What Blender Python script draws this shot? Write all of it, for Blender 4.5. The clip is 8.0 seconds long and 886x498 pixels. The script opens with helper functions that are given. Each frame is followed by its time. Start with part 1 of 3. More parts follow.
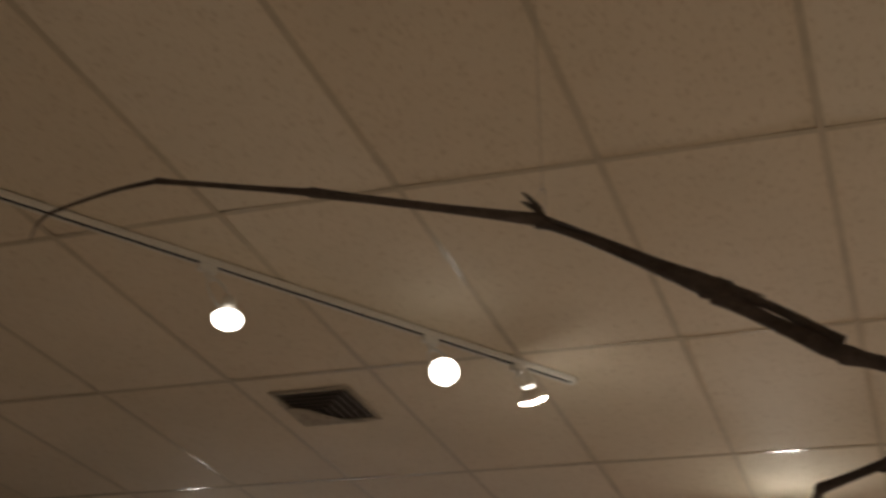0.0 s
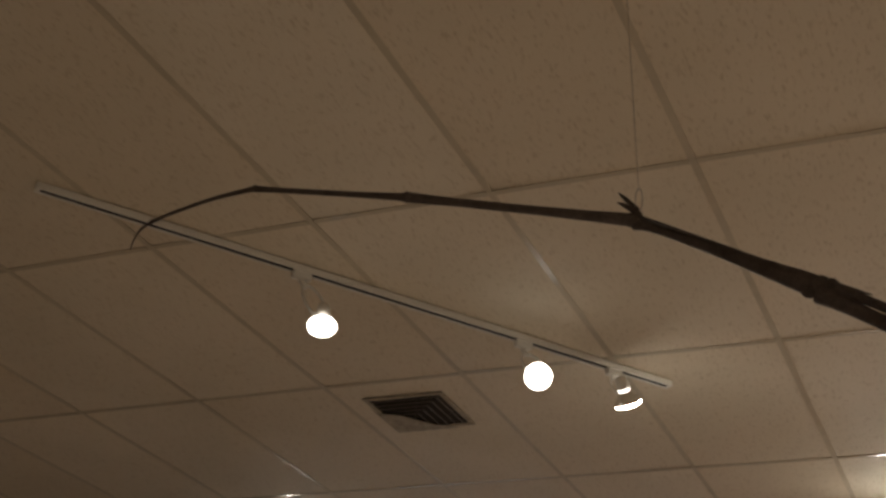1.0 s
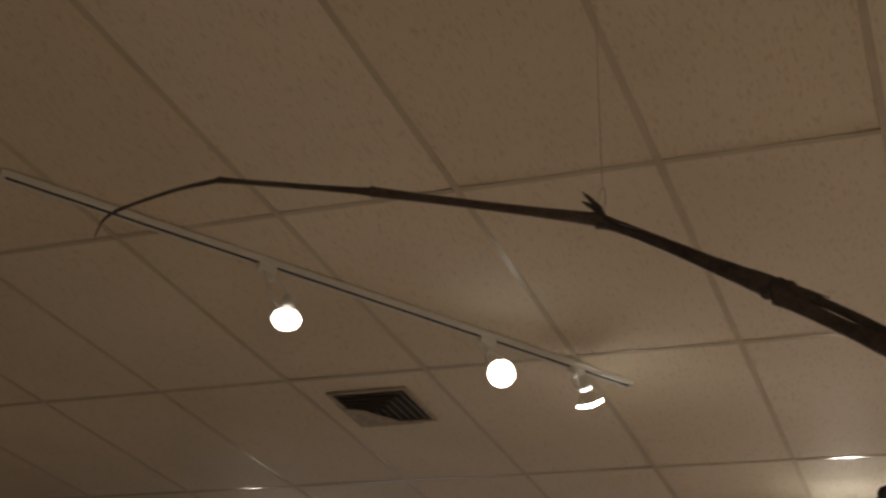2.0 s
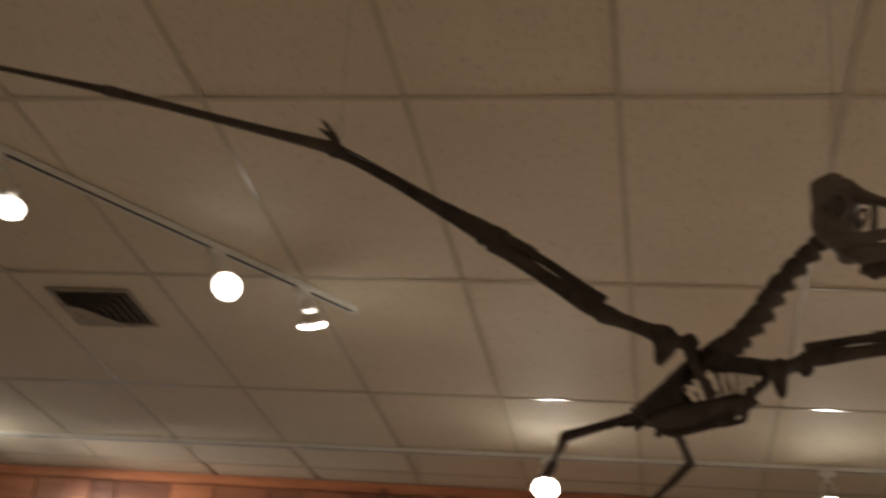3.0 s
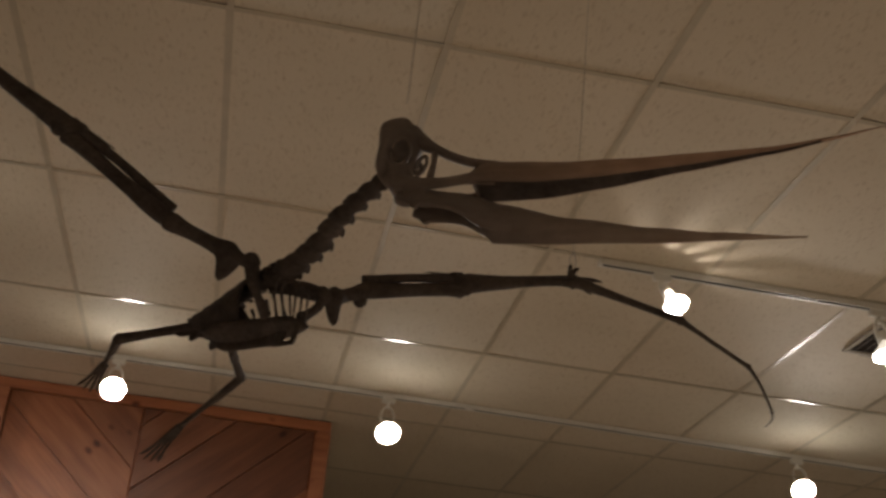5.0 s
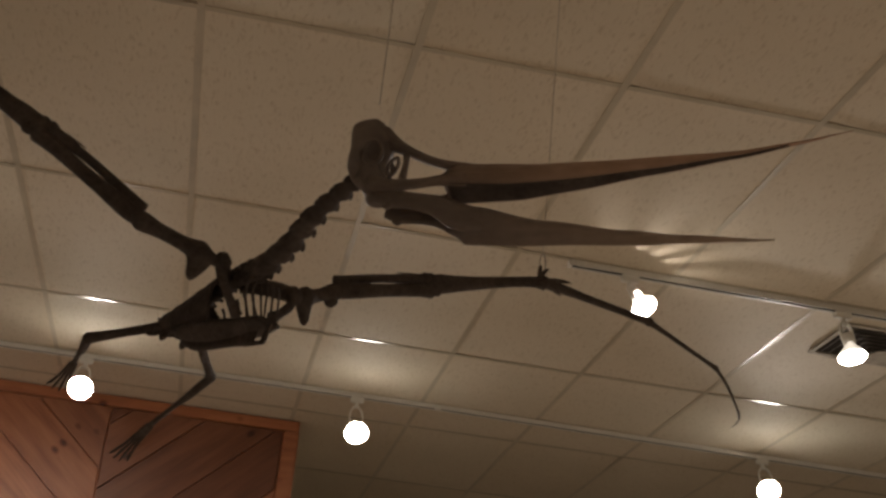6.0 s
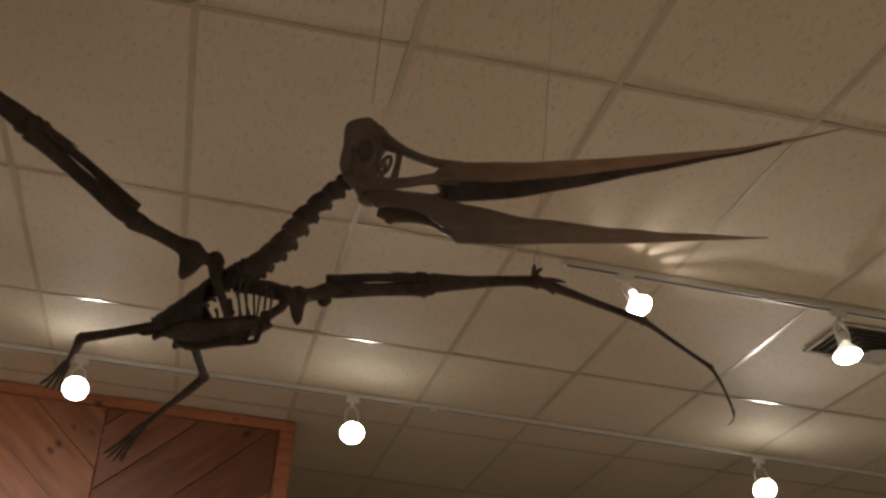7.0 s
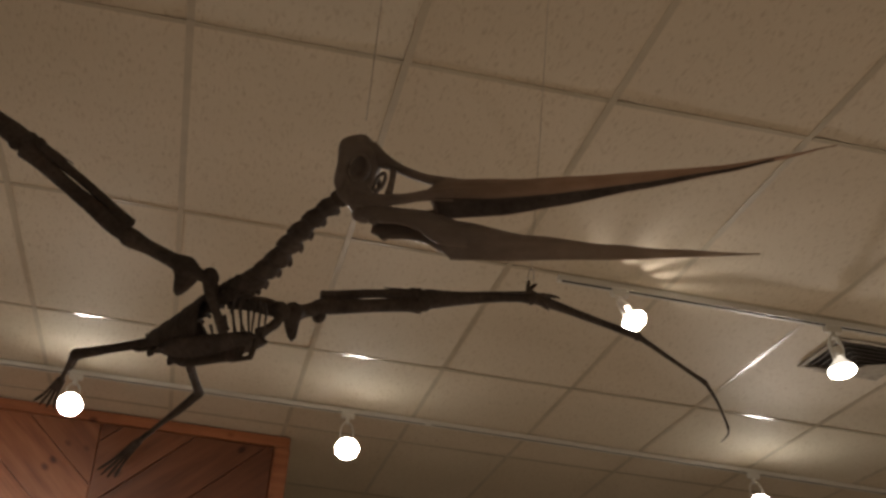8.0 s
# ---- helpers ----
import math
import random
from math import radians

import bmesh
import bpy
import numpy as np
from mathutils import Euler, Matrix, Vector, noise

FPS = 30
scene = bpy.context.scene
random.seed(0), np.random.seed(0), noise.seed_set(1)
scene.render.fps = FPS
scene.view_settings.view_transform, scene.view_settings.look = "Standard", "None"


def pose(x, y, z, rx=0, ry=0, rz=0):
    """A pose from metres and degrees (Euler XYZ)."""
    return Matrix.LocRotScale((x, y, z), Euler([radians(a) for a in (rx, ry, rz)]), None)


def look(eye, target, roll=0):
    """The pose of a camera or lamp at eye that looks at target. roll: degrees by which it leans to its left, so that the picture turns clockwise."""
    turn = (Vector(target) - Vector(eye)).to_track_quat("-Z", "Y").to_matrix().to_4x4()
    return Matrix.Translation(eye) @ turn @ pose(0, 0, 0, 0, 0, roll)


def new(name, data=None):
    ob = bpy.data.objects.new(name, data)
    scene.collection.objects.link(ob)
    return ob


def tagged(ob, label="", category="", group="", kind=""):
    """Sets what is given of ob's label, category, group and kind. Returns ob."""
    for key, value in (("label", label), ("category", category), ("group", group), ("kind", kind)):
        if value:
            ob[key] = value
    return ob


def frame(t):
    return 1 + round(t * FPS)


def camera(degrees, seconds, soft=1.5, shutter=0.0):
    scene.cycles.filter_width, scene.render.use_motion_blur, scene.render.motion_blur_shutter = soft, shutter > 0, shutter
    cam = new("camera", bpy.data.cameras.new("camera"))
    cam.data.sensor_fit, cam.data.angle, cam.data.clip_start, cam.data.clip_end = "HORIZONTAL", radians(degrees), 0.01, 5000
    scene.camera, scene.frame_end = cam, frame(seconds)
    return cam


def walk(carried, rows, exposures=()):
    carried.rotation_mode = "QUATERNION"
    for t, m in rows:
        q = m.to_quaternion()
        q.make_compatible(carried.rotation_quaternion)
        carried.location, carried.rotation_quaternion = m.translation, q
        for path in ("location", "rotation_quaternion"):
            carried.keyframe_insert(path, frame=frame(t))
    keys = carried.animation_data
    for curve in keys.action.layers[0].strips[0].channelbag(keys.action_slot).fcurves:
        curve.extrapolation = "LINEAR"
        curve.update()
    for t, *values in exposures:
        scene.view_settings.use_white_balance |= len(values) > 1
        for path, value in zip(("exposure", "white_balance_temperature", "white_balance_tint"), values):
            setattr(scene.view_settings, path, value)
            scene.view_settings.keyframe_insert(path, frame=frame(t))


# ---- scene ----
cam = camera(37.5, 8.0, 2.9, 0.5)
PATH = [
    (0, (0.14, -3.044, 1.591), (-0.506, -1.412, 2.549), 3.7),
    (0.5, (0.112, -3.043, 1.59), (-0.668, -1.475, 2.556), 4.5),
    (1, (0.119, -3.041, 1.589), (-0.649, -1.462, 2.547), 4.9),
    (1.2, (0.128, -3.035, 1.589), (-0.634, -1.456, 2.552), 5.1),
    (2.3, (0.134, -3.062, 1.578), (-0.534, -1.433, 2.527), 5.6),
    (2.5, (0.138, -3.073, 1.58), (-0.459, -1.411, 2.518), 5.9),
    (3, (0.179, -3.073, 1.576), (-0.18, -1.314, 2.46), 6.2),
    (3.5, (0.21, -3.073, 1.581), (0.069, -1.266, 2.428), 6.2),
    (4, (0.224, -3.088, 1.577), (0.243, -1.269, 2.409), 6.3),
    (4.5, (0.227, -3.09, 1.579), (0.375, -1.28, 2.418), 5.7),
    (5, (0.248, -3.095, 1.58), (0.488, -1.286, 2.4), 6.0),
    (5.2, (0.235, -3.104, 1.576), (0.501, -1.3, 2.398), 5.8),
    (6.3, (0.244, -3.105, 1.577), (0.533, -1.305, 2.401), 5.7),
    (6.5, (0.244, -3.105, 1.575), (0.535, -1.305, 2.399), 5.7),
    (7, (0.249, -3.103, 1.576), (0.541, -1.304, 2.401), 5.5),
    (7.5, (0.254, -3.107, 1.574), (0.547, -1.311, 2.405), 5.4),
    (8, (0.25, -3.109, 1.576), (0.545, -1.321, 2.422), 5.4),
]
walk(cam, [(t, look(eye, target, roll)) for t, eye, target, roll in PATH],
     [(0, 0.08), (3.0, 0.05), (4.0, -0.03), (5.0, -0.08), (6.4, 0.03), (8, 0.04)])

# ---- light ----
world = bpy.data.worlds.new("world")
scene.world = world
world.use_nodes = True
world.node_tree.nodes["Background"].inputs[0].default_value = (0.9, 0.75, 0.6, 1)
world.node_tree.nodes["Background"].inputs[1].default_value = 0.0
LAMP_POWER = 116.0
LAMP_COLOUR = (1.0, 0.885, 0.79)
CEIL = 3.6


# ---- materials ----
def material(name, rough=0.6, metal=0.0):
    m = bpy.data.materials.new(name)
    m.use_nodes = True
    b = m.node_tree.nodes["Principled BSDF"]
    b.inputs["Roughness"].default_value = rough
    b.inputs["Metallic"].default_value = metal
    return m, m.node_tree.nodes, m.node_tree.links, b


def coords(N, L, scale=(1, 1, 1), rot=(0, 0, 0), kind="Object"):
    tc, mp = N.new("ShaderNodeTexCoord"), N.new("ShaderNodeMapping")
    mp.inputs["Scale"].default_value, mp.inputs["Rotation"].default_value = scale, rot
    L.new(tc.outputs[kind], mp.inputs[0])
    return mp.outputs[0]


def noise_tex(N, L, vec, scale, detail=4.0, rough=0.55):
    n = N.new("ShaderNodeTexNoise")
    n.inputs["Scale"].default_value, n.inputs["Detail"].default_value, n.inputs["Roughness"].default_value = scale, detail, rough
    L.new(vec, n.inputs["Vector"])
    return n.outputs["Fac"]


def ramp(N, L, fac, stops):
    r = N.new("ShaderNodeValToRGB")
    e = r.color_ramp.elements
    while len(e) < len(stops):
        e.new(0.5)
    for k, (p, c) in enumerate(stops):
        e[k].position, e[k].color = p, (*c, 1) if len(c) == 3 else c
    L.new(fac, r.inputs[0])
    return r.outputs[0]


def mixed(N, L, a, b, fac, mode="MULTIPLY"):
    m = N.new("ShaderNodeMix")
    m.data_type, m.blend_type = "RGBA", mode
    for sock, v in ((m.inputs[0], fac), (m.inputs[6], a), (m.inputs[7], b)):
        if isinstance(v, (int, float)):
            sock.default_value = v
        elif isinstance(v, tuple):
            sock.default_value = (*v, 1)
        else:
            L.new(v, sock)
    return m.outputs[2]


def bump(N, L, b, height, strength, distance):
    n = N.new("ShaderNodeBump")
    n.inputs["Strength"].default_value, n.inputs["Distance"].default_value = strength, distance
    L.new(height, n.inputs["Height"])
    L.new(n.outputs[0], b.inputs["Normal"])


def random_value(N, island=False):
    return N.new("ShaderNodeNewGeometry").outputs["Random Per Island"] if island else N.new("ShaderNodeObjectInfo").outputs["Random"]


def make_tile():
    m, N, L, b = material("mineral_fibre_tile", 0.75)
    v = coords(N, L)
    worm = coords(N, L, (1.0, 0.28, 1.0))
    soft = ramp(N, L, noise_tex(N, L, v, 1.1, 3), [(0.3, (0.9, 0.9, 0.88)), (0.7, (1, 1, 1))])
    fiss = ramp(N, L, noise_tex(N, L, worm, 105, 3, 0.6), [(0.55, (1, 1, 1)), (0.68, (0.72, 0.66, 0.58))])
    pin = ramp(N, L, noise_tex(N, L, v, 330, 2, 0.6), [(0.57, (1, 1, 1)), (0.68, (0.84, 0.8, 0.74))])
    tone = ramp(N, L, random_value(N, True), [(0, (0.71, 0.62, 0.48)), (0.5, (0.74, 0.655, 0.52)), (1, (0.755, 0.68, 0.55))])
    c = mixed(N, L, mixed(N, L, mixed(N, L, tone, soft, 1.0), fiss, 0.6), pin, 0.6)
    L.new(c, b.inputs["Base Color"])
    bump(N, L, b, fiss, 0.5, 0.002)
    b.inputs["Specular IOR Level"].default_value = 0.25
    return m


def make_paint(name, colour, rough, grime=0.15, scale=9):
    m, N, L, b = material(name, rough)
    v = coords(N, L)
    d = ramp(N, L, noise_tex(N, L, v, scale, 5), [(0.3, tuple(1 - grime for _ in range(3))), (0.7, (1, 1, 1))])
    L.new(mixed(N, L, colour, d, 1.0), b.inputs["Base Color"])
    bump(N, L, b, noise_tex(N, L, v, scale * 12, 3), 0.06, 0.001)
    return m


def make_bone(name, dark, light, rough):
    m, N, L, b = material(name, rough)
    v = coords(N, L)
    c = ramp(N, L, noise_tex(N, L, v, 14, 6, 0.65), [(0.3, dark), (0.72, light)])
    fleck = ramp(N, L, noise_tex(N, L, v, 120, 3), [(0.35, (0.72, 0.7, 0.68)), (0.6, (1, 1, 1))])
    L.new(mixed(N, L, c, fleck, 0.8), b.inputs["Base Color"])
    bump(N, L, b, noise_tex(N, L, v, 90, 5, 0.7), 0.35, 0.0015)
    b.inputs["Specular IOR Level"].default_value = 0.12
    return m


def make_beak(name, dark, light, start, end):
    """Grey-brown at the skull; the lighter brown towards the tip paints in lamplight."""
    m, N, L, b = material(name, 0.6)
    v = coords(N, L)
    dot = N.new("ShaderNodeVectorMath")
    dot.operation, dot.inputs[1].default_value = "DOT_PRODUCT", (0.895, -0.440, 0.069)
    L.new(v, dot.inputs[0])
    along = N.new("ShaderNodeMapRange")
    along.inputs["From Min"].default_value, along.inputs["From Max"].default_value = start, end
    L.new(dot.outputs["Value"], along.inputs["Value"])
    grain = noise_tex(N, L, v, 14, 6, 0.65)
    skull = ramp(N, L, grain, [(0.3, (0.130, 0.105, 0.092)), (0.72, (0.22, 0.180, 0.158))])
    lit_tip = ramp(N, L, grain, [(0.3, dark), (0.72, light)])
    streak = ramp(N, L, noise_tex(N, L, coords(N, L, (9, 9, 60)), 2.0, 4), [(0.35, (0.86, 0.84, 0.82)), (0.65, (1, 1, 1))])
    L.new(mixed(N, L, mixed(N, L, skull, lit_tip, along.outputs[0], "MIX"), streak, 0.8), b.inputs["Base Color"])
    bump(N, L, b, noise_tex(N, L, v, 90, 5, 0.7), 0.2, 0.001)
    b.inputs["Specular IOR Level"].default_value = 0.22
    return m


def make_wood():
    m, N, L, b = material("stained_cedar", 0.42)
    info = N.new("ShaderNodeObjectInfo")
    shift = N.new("ShaderNodeVectorMath")
    shift.operation = "ADD"
    off = N.new("ShaderNodeCombineXYZ")
    by = N.new("ShaderNodeMath")
    by.operation, by.inputs[1].default_value = "MULTIPLY", 37.0
    L.new(info.outputs["Random"], by.inputs[0])
    L.new(by.outputs[0], off.inputs[0]), L.new(by.outputs[0], off.inputs[2])
    L.new(coords(N, L, (1.2, 12, 12)), shift.inputs[0]), L.new(off.outputs[0], shift.inputs[1])
    grain = noise_tex(N, L, shift.outputs[0], 2.2, 7, 0.6)
    base = ramp(N, L, grain, [(0.25, (0.20, 0.072, 0.034)), (0.5, (0.34, 0.130, 0.060)), (0.8, (0.46, 0.195, 0.092))])
    tone = ramp(N, L, info.outputs["Random"], [(0, (0.45, 0.42, 0.45)), (0.45, (0.82, 0.80, 0.80)), (1, (1.2, 1.12, 1.0))])
    knots = N.new("ShaderNodeTexVoronoi")
    knots.inputs["Scale"].default_value = 7.0
    spread = N.new("ShaderNodeVectorMath")
    spread.operation = "ADD"
    L.new(coords(N, L, (0.7, 0.0, 1.0)), spread.inputs[0]), L.new(off.outputs[0], spread.inputs[1])
    L.new(spread.outputs[0], knots.inputs["Vector"])
    k = ramp(N, L, knots.outputs["Distance"], [(0.05, (0.16, 0.08, 0.05)), (0.085, (0.4, 0.28, 0.22)), (0.16, (1, 1, 1))])
    L.new(mixed(N, L, mixed(N, L, base, tone, 1.0), k, 0.9), b.inputs["Base Color"])
    bump(N, L, b, grain, 0.2, 0.002)
    return m


def make_mural():
    m, N, L, b = material("painted_sky", 0.5)
    v = coords(N, L, (1.0, 1.0, 1.7))
    sky = ramp(N, L, noise_tex(N, L, v, 2.1, 7, 0.62), [(0.36, (0.035, 0.06, 0.13)), (0.5, (0.10, 0.15, 0.26)), (0.6, (0.40, 0.43, 0.48)), (0.70, (0.84, 0.83, 0.80))])
    far = ramp(N, L, noise_tex(N, L, coords(N, L, (0.8, 1, 1)), 1.4, 3), [(0.42, (0.55, 0.62, 0.55)), (0.6, (1, 1, 1))])
    L.new(mixed(N, L, sky, far, 0.8), b.inputs["Base Color"])
    bump(N, L, b, noise_tex(N, L, v, 60, 4), 0.15, 0.001)
    return m


def make_carpet():
    m, N, L, b = material("brown_carpet", 0.95)
    v = coords(N, L)
    L.new(ramp(N, L, noise_tex(N, L, v, 260, 3), [(0.3, (0.28, 0.23, 0.18)), (0.7, (0.44, 0.38, 0.31))]), b.inputs["Base Color"])
    return m


def make_glow(name, colour, strength):
    m, N, L, b = material(name, 0.3)
    b.inputs["Base Color"].default_value = (0.9, 0.88, 0.82, 1)
    b.inputs["Emission Color"].default_value = (*colour, 1)
    b.inputs["Emission Strength"].default_value = strength
    return m


def make_metal(name, colour, rough):
    m, N, L, b = material(name, rough, 1.0)
    v = coords(N, L)
    L.new(ramp(N, L, noise_tex(N, L, v, 40, 4), [(0.3, tuple(0.8 * c for c in colour)), (0.7, colour)]), b.inputs["Base Color"])
    return m


TILE = make_tile()
GRID = make_paint("cream_enamelled_steel", (0.58, 0.51, 0.385), 0.24, 0.16)
GRID.node_tree.nodes["Principled BSDF"].inputs["Specular IOR Level"].default_value = 0.22
MATT_GRID = make_paint("dull_cream_steel", (0.565, 0.495, 0.37), 0.34, 0.16)
MATT_GRID.node_tree.nodes["Principled BSDF"].inputs["Specular IOR Level"].default_value = 0.14
WHITE = make_paint("white_enamel", (0.78, 0.76, 0.70), 0.33, 0.08, 25)
WALLPAINT = make_paint("cream_wall_paint", (0.74, 0.69, 0.60), 0.7, 0.1, 3)
BLACK = make_paint("black_slot", (0.008, 0.0075, 0.007), 0.9)
VENT_DEEP = make_paint("dim_duct_lining", (0.045, 0.038, 0.032), 0.9)
DUSTY = make_paint("dusty_sheet", (0.47, 0.41, 0.315), 0.8, 0.4, 30)
VENT_DARK = make_paint("dark_vent_steel", (0.20, 0.17, 0.135), 0.5, 0.35, 20)
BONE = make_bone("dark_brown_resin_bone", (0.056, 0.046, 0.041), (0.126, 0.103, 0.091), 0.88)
BEAK = make_beak("resin_skull_and_beak", (0.40, 0.265, 0.195), (0.56, 0.385, 0.29), 0.38, 0.66)
JAW = make_beak("resin_lower_jaw", (0.34, 0.25, 0.19), (0.48, 0.37, 0.29), 0.44, 0.84)
CEDAR = make_wood()
MURAL = make_mural()
CARPET = make_carpet()
LENSES = {w: make_glow("lit_lamp_glass", (1.0, 0.93, 0.82), w) for w in (11.0, 55.0, 95.0)}
NECK = make_glow("glowing_bulb_neck", (1.0, 0.92, 0.80), 4.0)
FROST = make_glow("frosted_lamp_glass", (1.0, 0.90, 0.76), 0.8)
SILVER = make_metal("silvered_glass", (0.85, 0.83, 0.8), 0.18)
STEEL = make_metal("steel_wire", (0.55, 0.52, 0.48), 0.35)


# ---- building helpers ----
def part(name, bm, mat, parent=None, label="", smooth=True):
    me = bpy.data.meshes.new(name)
    bmesh.ops.recalc_face_normals(bm, faces=bm.faces)
    for f in bm.faces:
        f.smooth = smooth
    bm.to_mesh(me)
    bm.free()
    me.materials.append(mat)
    ob = new(name, me)
    if parent is not None:
        ob.parent = parent
    if label:
        tagged(ob, label)
    return ob


def box(lo, hi, bevel=0.0, bm=None):
    bm = bm or bmesh.new()
    c = [(a + b) / 2 for a, b in zip(lo, hi)]
    s = [b - a for a, b in zip(lo, hi)]
    r = bmesh.ops.create_cube(bm, size=1, matrix=Matrix.Translation(c) @ Matrix.Diagonal((*s, 1)))
    if bevel:
        edges = {e for v in r["verts"] for e in v.link_edges}
        bmesh.ops.bevel(bm, geom=list(edges), offset=bevel, segments=2, affect="EDGES")
    return bm


def spline(pts, k):
    """A smooth line through the given tuples, k steps a stretch."""
    p = [Vector(q) for q in pts]
    out = []
    for i in range(len(p) - 1):
        a, b, c, d = p[max(i - 1, 0)], p[i], p[i + 1], p[min(i + 2, len(p) - 1)]
        for j in range(k):
            t = j / k
            out.append(0.5 * (2 * b + (c - a) * t + (2 * a - 5 * b + 4 * c - d) * t * t + (3 * b - a - 3 * c + d) * t ** 3))
    return out + [p[-1]]


def tube(pts, radii, flat=1.0, up=(0, 0, 1), n=10, k=5, rough=0.06, bm=None):
    """A round or flattened bone along a line; radii are half widths along `up`, `flat` scales the other axis."""
    bm = bm or bmesh.new()
    line = spline([tuple(q) for q in pts], k)
    wide = [v[0] for v in spline([(r, 0, 0) for r in radii], k)]
    rings = []
    for i, c in enumerate(line):
        d = (line[min(i + 1, len(line) - 1)] - line[max(i - 1, 0)]).normalized()
        s = d.cross(Vector(up)).normalized()
        u = s.cross(d).normalized()
        r = max(wide[i], 0.0006)
        ring = []
        for j in range(n):
            a = 2 * math.pi * j / n
            w = 1 + rough * noise.noise((c + u * math.sin(a) * 0.03 + s * math.cos(a) * 0.03) * 45)
            ring.append(bm.verts.new(c + (u * math.sin(a) + s * math.cos(a) * flat) * r * w))
        rings.append(ring)
    for a, b in zip(rings, rings[1:]):
        for j in range(n):
            bm.faces.new((a[j], a[(j + 1) % n], b[(j + 1) % n], b[j]))
    for ring, c, o in ((rings[0], line[0], line[1]), (rings[-1], line[-1], line[-2])):
        tip = bm.verts.new(c + (c - o).normalized() * (ring[0].co - c).length * 0.45)
        for j in range(n):
            bm.faces.new((ring[j], ring[(j + 1) % n], tip))
    return bm


def knob(c, r, squash=(1, 1, 1), bm=None):
    bm = bm or bmesh.new()
    made = bmesh.ops.create_icosphere(bm, subdivisions=2, radius=1, matrix=Matrix.Translation(c) @ Matrix.Diagonal((*[r * s for s in squash], 1)))
    for v in made["verts"]:
        v.co += (v.co - Vector(c)) * 0.16 * noise.noise(v.co * 60)
    return bm


def pillow(outline, origin, eu, ev, ew, thick, dips=(), rings=7, bm=None, dome=0.0):
    """A rounded plate: a closed outline in the plane eu, ev, swelling to `thick` on both sides; dips are hollows (u, v, radius, depth)."""
    bm = bm or bmesh.new()
    cu, cv = sum(p[0] for p in outline) / len(outline), sum(p[1] for p in outline) / len(outline)
    loop = spline([(*p, 0) for p in [*outline, outline[0]]], 4)[:-1]

    def put(u, v, s, side):
        w = thick * math.sqrt(max(0.0, 1 - s ** 4)) * side
        for du, dv, r, depth in dips:
            w -= side * depth * math.exp(-(((u - du) ** 2 + (v - dv) ** 2) / r ** 2) ** 2)
        w += dome * (1 - s * s)
        return bm.verts.new(origin + eu * u + ev * v + ew * w)

    edge = [put(p.x, p.y, 1, 1) for p in loop]
    for side in (1, -1):
        outer = edge
        for i in range(1, rings):
            s = 1 - i / rings
            inner = [put(cu + (p.x - cu) * s, cv + (p.y - cv) * s, s, side) for p in loop]
            for j in range(len(loop)):
                q = (j + 1) % len(loop)
                bm.faces.new((outer[j], outer[q], inner[q], inner[j]))
            outer = inner
        mid = put(cu, cv, 0, side)
        for j in range(len(loop)):
            bm.faces.new((outer[j], outer[(j + 1) % len(loop)], mid))
    return bm


def loft(sections, bm=None):
    """Skins a list of closed rings of equal length, with capped ends."""
    bm = bm or bmesh.new()
    rings = [[bm.verts.new(p) for p in ring] for ring in sections]
    n = len(rings[0])
    for a, b in zip(rings, rings[1:]):
        for j in range(n):
            bm.faces.new((a[j], a[(j + 1) % n], b[(j + 1) % n], b[j]))
    bm.faces.new(rings[0][::-1]), bm.faces.new(rings[-1])
    return bm


def lathe(profile, axis_from, axis_dir, n=20, bm=None, scale=1.0):
    """Turns (distance along, radius) pairs round an axis."""
    bm = bm or bmesh.new()
    d = Vector(axis_dir).normalized()
    s = d.orthogonal().normalized()
    u = d.cross(s)
    rings = []
    for h, r in profile:
        h, r = h * scale, r * scale
        c = Vector(axis_from) + d * h
        rings.append([bm.verts.new(c + (s * math.cos(2 * math.pi * j / n) + u * math.sin(2 * math.pi * j / n)) * max(r, 0.0003)) for j in range(n)])
    for a, b in zip(rings, rings[1:]):
        for j in range(n):
            bm.faces.new((a[j], a[(j + 1) % n], b[(j + 1) % n], b[j]))
    bm.faces.new(rings[0]), bm.faces.new(rings[-1])
    return bm


def thing(name, label, category, at=(0, 0, 0), group="", kind=""):
    e = new(name)
    e.location = at
    return tagged(e, label, category, group, kind)


# ---- ceiling ----
CW, RW = 0.6096, 1.2192
X0, X1, Y0, Y1 = -9, 12, -5, 7
bm = bmesh.new()
rng = random.Random(4)
for i in range(X0, X1):
    for j in range(Y0, Y1):
        g = 0.005
        lift = [rng.choice((0, 0.0006, 0.0012, 0.0025, 0.005)) for _ in range(4)]
        xa, xb, ya, yb = i * CW + g, (i + 1) * CW - g, j * RW + g, (j + 1) * RW - g
        sag = -rng.uniform(0.0, 0.0015)
        low = []
        for u in (0, 0.12, 0.5, 0.88, 1):
            row = []
            for v in (0, 0.07, 0.3, 0.5, 0.7, 0.93, 1):
                z = CEIL + 0.0029 + sag * (1 - abs(2 * u - 1)) * (1 - abs(2 * v - 1))
                for q, (cu, cv) in zip(lift, ((0, 0), (1, 0), (0, 1), (1, 1))):
                    z += q * (max(0, 1 - abs(u - cu)) * max(0, 1 - abs(v - cv))) ** 7
                row.append(bm.verts.new((xa + (xb - xa) * u, ya + (yb - ya) * v, z)))
            low.append(row)
        for u in range(4):
            for v in range(6):
                bm.faces.new((low[u][v], low[u][v + 1], low[u + 1][v + 1], low[u + 1][v]))
me = bpy.data.meshes.new("ceiling")
bm.normal_update()
bm.to_mesh(me), bm.free()
me.materials.append(TILE)
